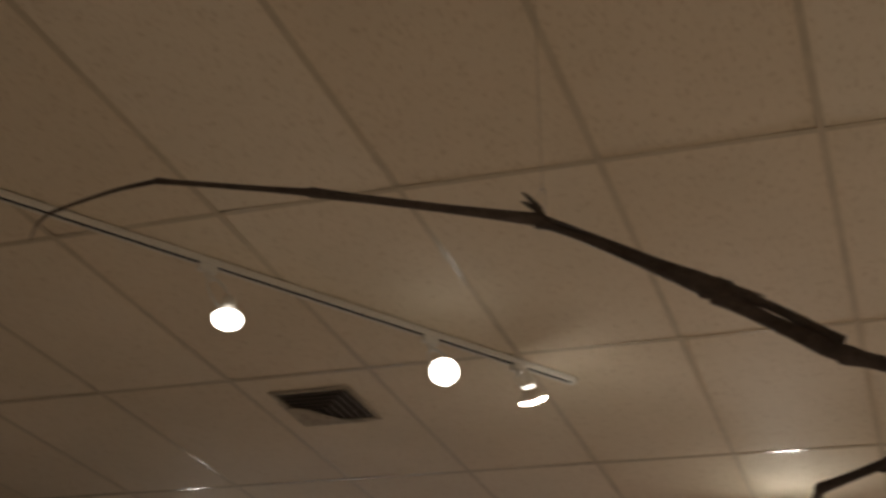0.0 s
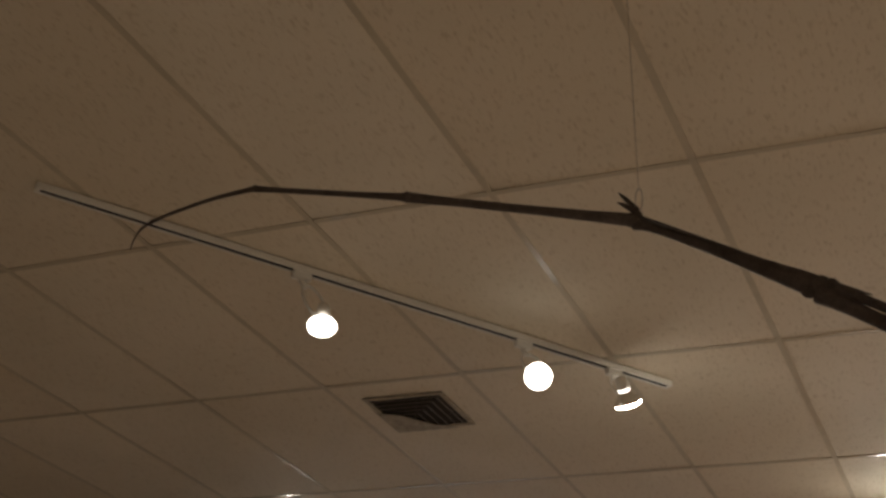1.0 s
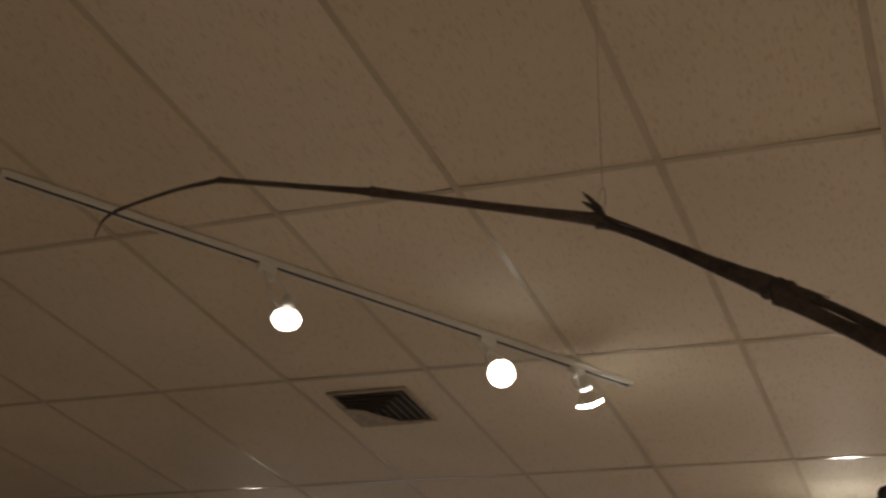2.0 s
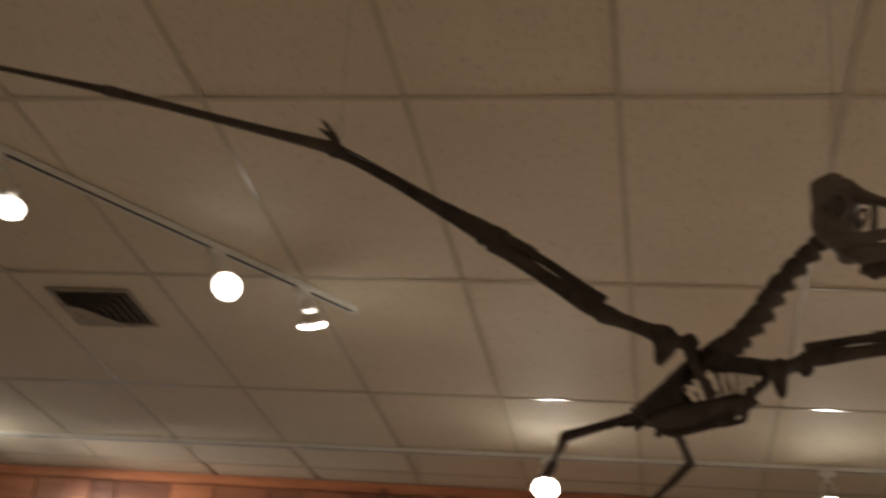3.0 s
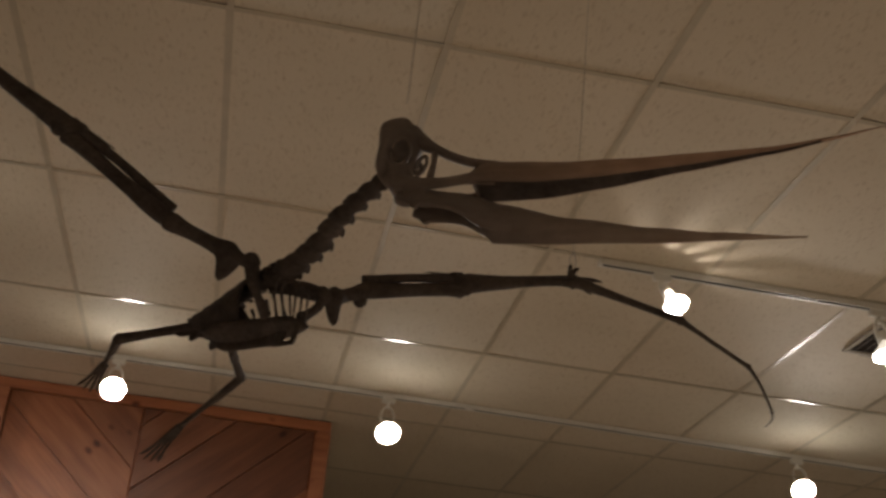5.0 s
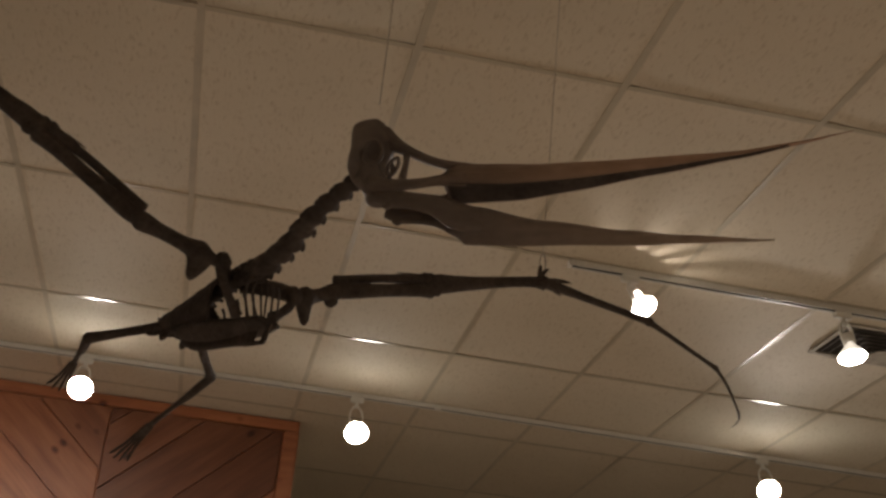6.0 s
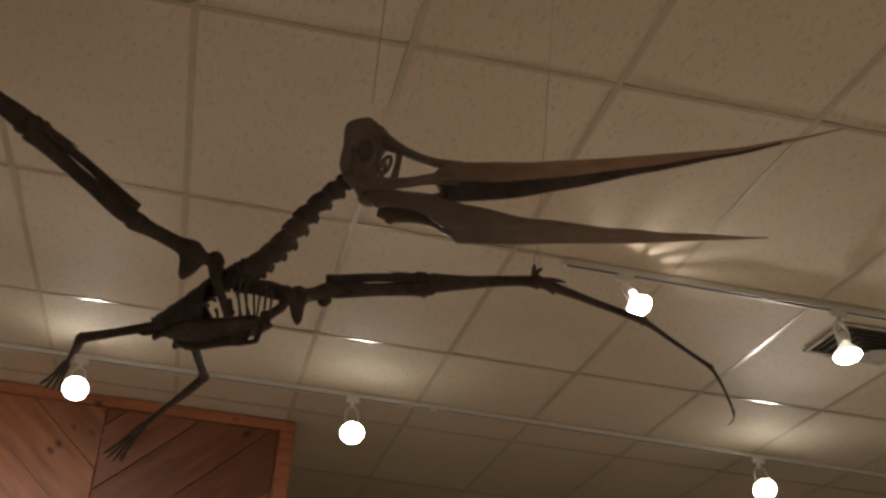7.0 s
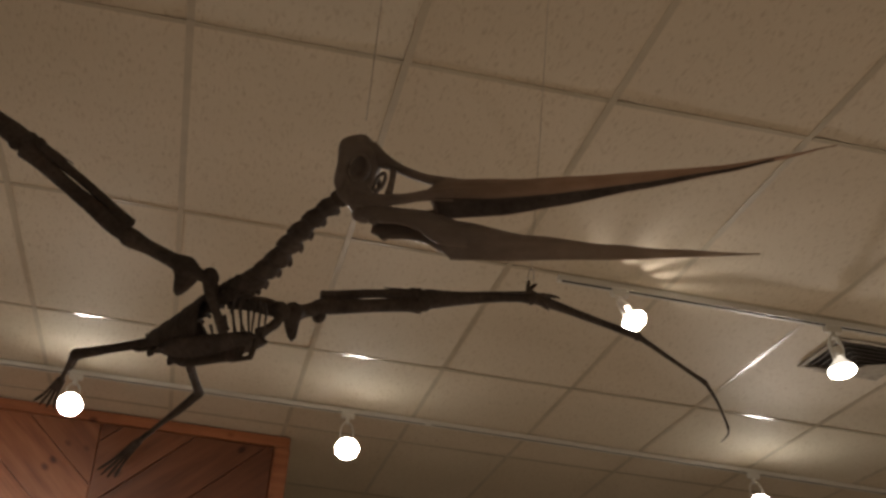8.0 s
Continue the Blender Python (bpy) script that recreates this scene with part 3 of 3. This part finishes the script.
bone("breast_keel", pillow([(0.108, 0.008), (0.114, -0.014), (0.108, -0.036), (0.05, -0.034), (-0.05, -0.031), (-0.09, -0.023), (-0.135, -0.003), (-0.10, 0.010), (0.0, 0.012)], keel, sf, sn, sl, 0.007))
bone("keel_strut", tube([keel + sf * 0.138 + sn * 0.012, keel + sf * 0.143 - sn * 0.010, keel + sf * 0.139 - sn * 0.034], (0.006, 0.005, 0.006), 0.9, sf, 8, 4))
bone("keel_bar", tube([keel + sf * 0.085 - sn * 0.032, keel + sf * 0.112 - sn * 0.034, keel + sf * 0.140 - sn * 0.034], (0.006, 0.0045, 0.005), 0.9, n=8, k=4))
bone("keel_bar", tube([keel + sf * 0.095, keel + sf * 0.122 - sn * 0.002, keel + sf * 0.140 + sn * 0.004], (0.008, 0.005, 0.006), 0.9, n=8, k=4))

# the rear ribs and shoulder blades, fused into a dark wall that is open in the middle of each flank
for s, first, shut in ((-1, 0.27, 0.36), (1, 0.70, 0.92)):
    rows = []
    for k in range(17):
        t = first + (1.03 - first) * k / 16
        top = neck_base.lerp(hips, t) + over * (0.034 - 0.013 * t) + across * s * 0.020
        foot = st0.lerp(st1, min(1.0, t + 0.05)) + sl * s * 0.042 + sn * 0.002
        close = min(1.0, max(0.0, (t - shut + 0.07) / 0.14))
        reach = 0.36 + 0.64 * close * close * (3 - 2 * close)
        line = [top.lerp(foot, q * reach) + across * s * 0.022 * math.sin(math.pi * q * reach) * (1.15 - 0.5 * t) for q in (0, 0.12, 0.25, 0.4, 0.55, 0.7, 0.85, 1)]
        ripple = 0.0020 * math.sin(k * 2.4)
        rows.append([p + across * s * ripple for p in line] + [p - across * s * 0.004 for p in line[::-1]])
    bone("flank_wall", loft(rows), BONE, None, "dark fused rear ribs closing the flank")
for k in range(12):
    t = -0.19 + k * 0.084
    a = neck_base.lerp(hips, t) - over * (0.014 + 0.040 * max(0.0, -t) / 0.19)
    c = st0.lerp(st1, 0.03 + k * 0.080)
    edge = 0.026 + 0.014 * math.sin(math.pi * min(1, (k + 2) / 12))
    for s in (1,) if 1 < k < 9 else (1, -1):
        low = c + sl * s * edge * (0.6 if k < 3 else 1.0) + sn * 0.004
        bone("rib", tube([a + across * s * 0.014, a + across * s * 0.024 - over * 0.008 - ahead * 0.006, a.lerp(low, 0.45) + across * s * 0.018 - ahead * 0.012, low + across * s * 0.003, low],
                         [q * 0.78 for q in (0.0048, 0.0042, 0.0034, 0.0032, 0.0042)], 0.75, n=7, k=4))
for k in range(3):
    c = st1 - sf * (0.004 + 0.018 * k) + sn * (0.004 + 0.006 * k)
    w = 0.036 - 0.004 * k
    bone("belly_rib", tube([c + sl * w + sn * 0.022 - sf * 0.016, c + sl * w * 0.5 + sn * 0.004, c - sn * 0.004 + sf * 0.008, c - sl * w * 0.5 + sn * 0.004, c - sl * w + sn * 0.022 - sf * 0.016], (0.0025, 0.0035, 0.004, 0.0035, 0.0025), n=6, k=4))

# shoulder girdle
for g, side, foot in ((gl, -1, V((0.237, -0.940, 2.376))), (gr, 1, V((0.296, -0.944, 2.380)))):
    b_ = tube([g + across * side * -0.004 + over * 0.008, g.lerp(foot, 0.3) + across * side * 0.004, g.lerp(foot, 0.7) + across * side * 0.004, foot], (0.014, 0.010, 0.0085, 0.012), 0.75)
    knob(g - across * side * 0.006 + over * 0.006, 0.0175, bm=b_)
    bone("coracoid", b_)
    end = neck_base.lerp(hips, 0.3) + over * 0.018 + across * side * 0.014
    bone("shoulder_blade", tube([g + over * 0.006, g.lerp(end, 0.3) + over * 0.008, g.lerp(end, 0.65) + over * 0.004, end - over * 0.008], (0.014, 0.016, 0.015, 0.012), 0.6))

# hips
for s in (1, -1):
    h = hips + across * s * 0.022
    bone("hip_blade", tube([h + ahead * 0.06 + over * 0.010, h + ahead * 0.03 + over * 0.008, h - ahead * 0.004 + over * 0.006, h - ahead * 0.014 + over * 0.002], (0.005, 0.009, 0.010, 0.006), 0.5))
    bone("hip_plate", pillow([(0.045, 0.005), (0.045, -0.022), (0.025, -0.035), (-0.004, -0.036), (-0.016, -0.028), (-0.018, -0.01), (-0.010, 0.008), (0.01, 0.012)], h, ahead, over, across, 0.006,
                             dips=((0.0, -0.012, 0.012, 0.004), (0.022, -0.022, 0.008, 0.005))))
    bone("pubic_rod", tube([h + ahead * 0.035 - over * 0.022, h + ahead * 0.06 - over * 0.03 - across * s * 0.008, h + ahead * 0.075 - over * 0.03 - across * s * 0.02], (0.004, 0.003, 0.006), n=7))
for k in range(2):
    c = hips - ahead * (0.006 + 0.012 * k) - over * 0.003 * k
    bone("tail_vertebra", tube([c, c - ahead * 0.006, c - ahead * 0.012], (0.008 - 0.001 * k, 0.006 - 0.001 * k, 0.0075 - 0.001 * k), n=8, k=2))


def leg(hip, knee, ankle, toe):
    f = (knee - hip).normalized()
    b_ = tube([hip, hip + (knee - hip) * 0.12, hip + (knee - hip) * 0.5, hip + (knee - hip) * 0.88, knee], (0.0085, 0.0100, 0.0088, 0.0102, 0.0118), 0.9)
    knob(hip, 0.0095, bm=b_)
    tube([hip + (knee - hip) * 0.34, hip + (knee - hip) * 0.22 - V((0, 0, 0.013)), hip + (knee - hip) * 0.03 - V((0, 0, 0.011))], (0.005, 0.0042, 0.004), 0.8, n=7, k=4, bm=b_)
    bone("thigh_bone", b_)
    t = ankle - knee
    bone("shin_bone", tube([knee, knee + t * 0.1, knee + t * 0.5, knee + t * 0.9, ankle], (0.0105, 0.009, 0.0062, 0.0058, 0.0075), 0.9))
    bone("thin_shin_bone", tube([knee + across * 0.008 + t * 0.05, knee + t * 0.35 + across * 0.009, knee + t * 0.6 + across * 0.005], (0.003, 0.0022, 0.0012), n=6))
    d = toe - ankle
    s = d.cross(over).normalized()
    for q in range(4):
        o = s * (q - 1.5) * 0.0075
        bone("toe", tube([ankle + o * 0.5, ankle + d * 0.5 + o, ankle + d * 0.75 + o * 1.5, toe + o * 2 - d * 0.07 * abs(q - 1.5)], (0.0042, 0.003, 0.0034, 0.0012), n=6, k=4))


leg(V((0.116, -0.690, 2.430)), V((-0.035, -0.669, 2.385)), V((-0.070, -0.500, 2.385)), V((-0.108, -0.400, 2.352)))
leg(V((0.181, -0.696, 2.390)), V((0.205, -0.538, 2.386)), V((0.094, -0.366, 2.316)), V((0.031, -0.282, 2.252)))

# neck
skull_joint = V((0.380, -1.304, 2.487))
line = spline([tuple(neck_base + ahead * 0.0), tuple(neck_base.lerp(skull_joint, 0.33) + V((0.002, 0, -0.003))), tuple(neck_base.lerp(skull_joint, 0.68) + V((-0.004, 0, 0.003))), tuple(skull_joint)], 20)
COUNT = 8
for k in range(COUNT):
    a, b = line[int(k * 60 / COUNT)], line[int((k + 1) * 60 / COUNT)]
    d = (b - a)
    dn = d.normalized()
    s = dn.cross(V((0, 0, 1))).normalized()
    u = s.cross(dn)
    r = 0.0195 - 0.0008 * k
    b_ = tube([a, a + d * 0.22, a + d * 0.55, a + d * 0.88, b - d * 0.02], (r * 1.10, r * 0.98, r * 0.76, r * 0.84, r * 1.02), 1.1, n=12, k=3)
    tube([a + d * 0.3 + u * r * 0.3, a + d * 0.3 + u * r * 1.05, a + d * 0.12 + u * r * 1.5], (r * 0.5, r * 0.45, r * 0.26), 0.45, dn, 8, 2, bm=b_)
    for q in (1, -1):
        tube([a + d * 0.15 + s * q * r * 0.6, a + d * 0.1 + s * q * r * 1.1 - u * r * 0.2, a - d * 0.1 + s * q * r * 1.32 - u * r * 0.35], (r * 0.48, r * 0.40, r * 0.20), 0.8, n=7, k=2, bm=b_)
    bone("neck_vertebra", b_)

# skull: eu runs along the beak, ev up, ew to the side
so = V((0.409, -1.336, 2.479))
eu, ev, ew = V((0.895, -0.440, 0.069)).normalized(), V((-0.062, 0.030, 0.998)).normalized(), V((-0.441, -0.897, 0.0)).normalized()


def at(u, v, w=0.0):
    return so + eu * u + ev * v + ew * w


def curve(table, u):
    """Reads a table of (u, value) pairs, smoothly between them."""
    for (a, p), (b, q) in zip(table, table[1:]):
        if u <= b:
            t = max(0.0, (u - a) / (b - a))
            return p + (q - p) * t * t * (3 - 2 * t) * 0.5 + (q - p) * t * 0.5
    return table[-1][1]


ROOF = ((0.105, 0.022), (0.176, 0.010), (0.262, 0.0), (0.386, -0.007), (0.546, -0.012), (0.624, -0.007), (0.70, 0.001))
MARGIN = ((0.105, -0.028), (0.13, -0.0355), (0.22, -0.0425), (0.303, -0.0405), (0.425, -0.032), (0.545, -0.022), (0.624, -0.0115), (0.70, 0.0))
HALF = ((0.105, 0.034), (0.13, 0.034), (0.22, 0.0275), (0.303, 0.020), (0.425, 0.0105), (0.545, 0.006), (0.70, 0.0008))


def blunt(u):
    """The beak's root, narrowing to the corner between brow and cheek."""
    return min(1.0, 0.30 + 0.70 * math.sqrt(max(0.0, u - 0.110) / 0.032))


rings = []
for k in range(41):
    u = 0.110 + 0.590 * k / 40
    t, m, h = curve(ROOF, u), curve(MARGIN, u), curve(HALF, u)
    t = -0.010 + (t + 0.010) * blunt(u)
    d = t - m
    half = [(0.0, t), (0.28 * h, t - 0.10 * d), (0.62 * h, t - 0.42 * d), (0.9 * h, t - 0.78 * d), (h, m), (0.82 * h, m + 0.05 * d), (0.4 * h, m + 0.22 * d)]
    ring = half + [(0.0, m + 0.26 * d)] + [(-w, v) for w, v in half[:0:-1]]
    rings.append([at(u, v, w) for w, v in ring])
skull = bone("skull", pillow([(-0.038, 0.058), (-0.038, 0.086), (-0.033, 0.1010), (-0.016, 0.1070), (0.005, 0.1065), (0.014, 0.096), (0.029, 0.068), (0.021, 0.036), (0.015, 0.010), (0.030, -0.016), (0.012, -0.028), (-0.006, -0.036), (-0.020, -0.014), (-0.036, 0.004), (-0.043, 0.025)],
                             so, eu, ev, ew, 0.030, dips=((0.003, 0.036, 0.017, 0.020), (-0.026, 0.012, 0.010, 0.010)), rings=14), BEAK, None)
bone("upper_beak", loft(rings), BEAK, skull, "long smooth tapering brown upper beak")
# a dark sheet just under the beak's hollow, its colour painting in shade
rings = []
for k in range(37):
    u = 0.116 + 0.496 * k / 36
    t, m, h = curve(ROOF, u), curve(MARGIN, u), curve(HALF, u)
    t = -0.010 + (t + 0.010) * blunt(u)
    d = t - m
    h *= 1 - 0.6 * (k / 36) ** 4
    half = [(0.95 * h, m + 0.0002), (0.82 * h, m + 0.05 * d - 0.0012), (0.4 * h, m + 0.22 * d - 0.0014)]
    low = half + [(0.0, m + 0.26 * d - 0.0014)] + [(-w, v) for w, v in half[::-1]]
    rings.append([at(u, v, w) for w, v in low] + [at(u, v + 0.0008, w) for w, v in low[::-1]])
bone("palate_shade", loft(rings), BONE, skull, "dark sheet painting in the shade under the beak")
bone("brow_bar", tube([at(0.012, 0.078), at(0.032, 0.060), at(0.052, 0.047), at(0.080, 0.030), at(0.110, 0.0165), at(0.150, 0.0040)], (0.016, 0.012, 0.008, 0.0070, 0.0070, 0.0085), 1.5), BEAK, skull)
for s in (1, -1):
    bone("cheek_bar", tube([at(-0.004, -0.012, s * 0.022), at(0.03, -0.025, s * 0.028), at(0.075, -0.0285, s * 0.031), at(0.108, -0.0265, s * 0.030), at(0.150 if s > 0 else 0.122, -0.026, s * (0.0245 if s > 0 else 0.029))], (0.013, 0.0115, 0.0085, 0.0090, 0.0115 if s > 0 else 0.009), 0.5), BEAK, skull)
    ring = [at(0.004 + 0.0150 * math.cos(2 * math.pi * k / 16), 0.035 + 0.0215 * math.sin(2 * math.pi * k / 16), s * 0.0275) for k in range(17)]
    bone("orbit_rim", tube(ring, [0.0035] * 17, n=6, k=2), BEAK, skull)
    ring = [at(0.0345 + 0.0075 * math.cos(2 * math.pi * k / 12 - 0.25) + 0.003 * math.sin(2 * math.pi * k / 12), 0.012 + 0.0145 * math.sin(2 * math.pi * k / 12), s * 0.012 + 0.006) for k in range(13)]
    if s > 0:
        bone("eye_ring", tube(ring, [0.0032] * 13, n=6, k=2), BEAK, skull)
bone("eye_strut", tube([at(0.050, 0.047), at(0.052, 0.02, 0.01), at(0.051, -0.014, 0.024)], (0.0065, 0.0048, 0.0062), 0.8, eu), BEAK, skull)
bone("jaw_hinge", knob(at(0.004, -0.03), 0.017, (1, 1, 0.8)), BEAK, skull)

# lower jaw
JTOP = ((0.10, -0.042), (0.125, -0.053), (0.16, -0.067), (0.261, -0.098), (0.382, -0.1245), (0.46, -0.139), (0.58, -0.156))
JLOW = ((0.10, -0.083), (0.117, -0.094), (0.145, -0.1225), (0.26, -0.1345), (0.42, -0.1485), (0.58, -0.1575))
JHALF = ((0.10, 0.030), (0.13, 0.025), (0.2, 0.0165), (0.3, 0.011), (0.45, 0.006), (0.58, 0.0008))
rings = []
for k in range(35):
    u = 0.10 + 0.48 * k / 34
    t, m, h = curve(JTOP, u), curve(JLOW, u), curve(JHALF, u)
    root = min(1.0, 0.3 + 0.7 * (u - 0.10) / 0.03)
    m, h = t + (m - t) * (0.6 + 0.4 * root), h * root
    d = t - m
    half = [(0.0, t - 0.06 * d), (0.7 * h, t), (h, t - 0.12 * d), (0.8 * h, t - 0.4 * d), (0.42 * h, t - 0.75 * d), (0.16 * h, m + 0.03 * d)]
    ring = half + [(0.0, m)] + [(-w, v) for w, v in half[:0:-1]]
    rings.append([at(u, v, w) for w, v in ring])
jaw = bone("lower_jaw", loft(rings), JAW, None, "long pointed brown lower jaw with a deep chin")
for s in (1, -1):
    b_ = tube([at(0.012, -0.040, s * 0.027), at(0.036, -0.047, s * 0.027), at(0.07, -0.054, s * 0.026), at(0.105, -0.064, s * 0.022), at(0.135, -0.080, s * 0.015), at(0.175, -0.093, s * 0.007)], (0.010, 0.0145, 0.0135, 0.017, 0.022, 0.017), 0.4)
    tube([at(0.036, -0.054, s * 0.027), at(0.030, -0.060, s * 0.027), at(0.024, -0.056, s * 0.026)], (0.008, 0.006, 0.003), 0.6, n=6, k=2, bm=b_)
    bone("jaw_branch", b_, JAW, jaw)


# ---- hanging wires ----
def hanging_wire(p, loop=True, lean=0.0):
    e = thing("hanging_wire", "thin steel wire from the ceiling to the skeleton", "wire", (p.x, p.y, CEIL), "hanging wires")
    drop = p.z - CEIL
    part("wire", tube([(lean, 0, -0.001), (lean / 2 + 0.0006, 0, drop / 2), (0, 0, drop + 0.05)], [0.0008] * 3, n=6, rough=0), STEEL, e)
    if loop:
        ring = [(0.007 * math.cos(2 * math.pi * k / 12), 0, drop + 0.03 + 0.027 * math.sin(2 * math.pi * k / 12)) for k in range(13)]
        part("clear_loop", tube(ring, [0.0014] * 13, n=6, k=2, rough=0), STEEL, e)
    part("hook_plate", lathe([(0, 0.008), (-0.006, 0.008)], (lean, 0, -0.0015), (0, 0, 1), 12), WHITE, e)
    return e


hanging_wire(V((-0.508, -0.885, 2.915)), lean=-0.035)
hanging_wire(V((0.897, -0.455, 2.762)))
hanging_wire(V((0.402, -1.333, 2.565)), False)
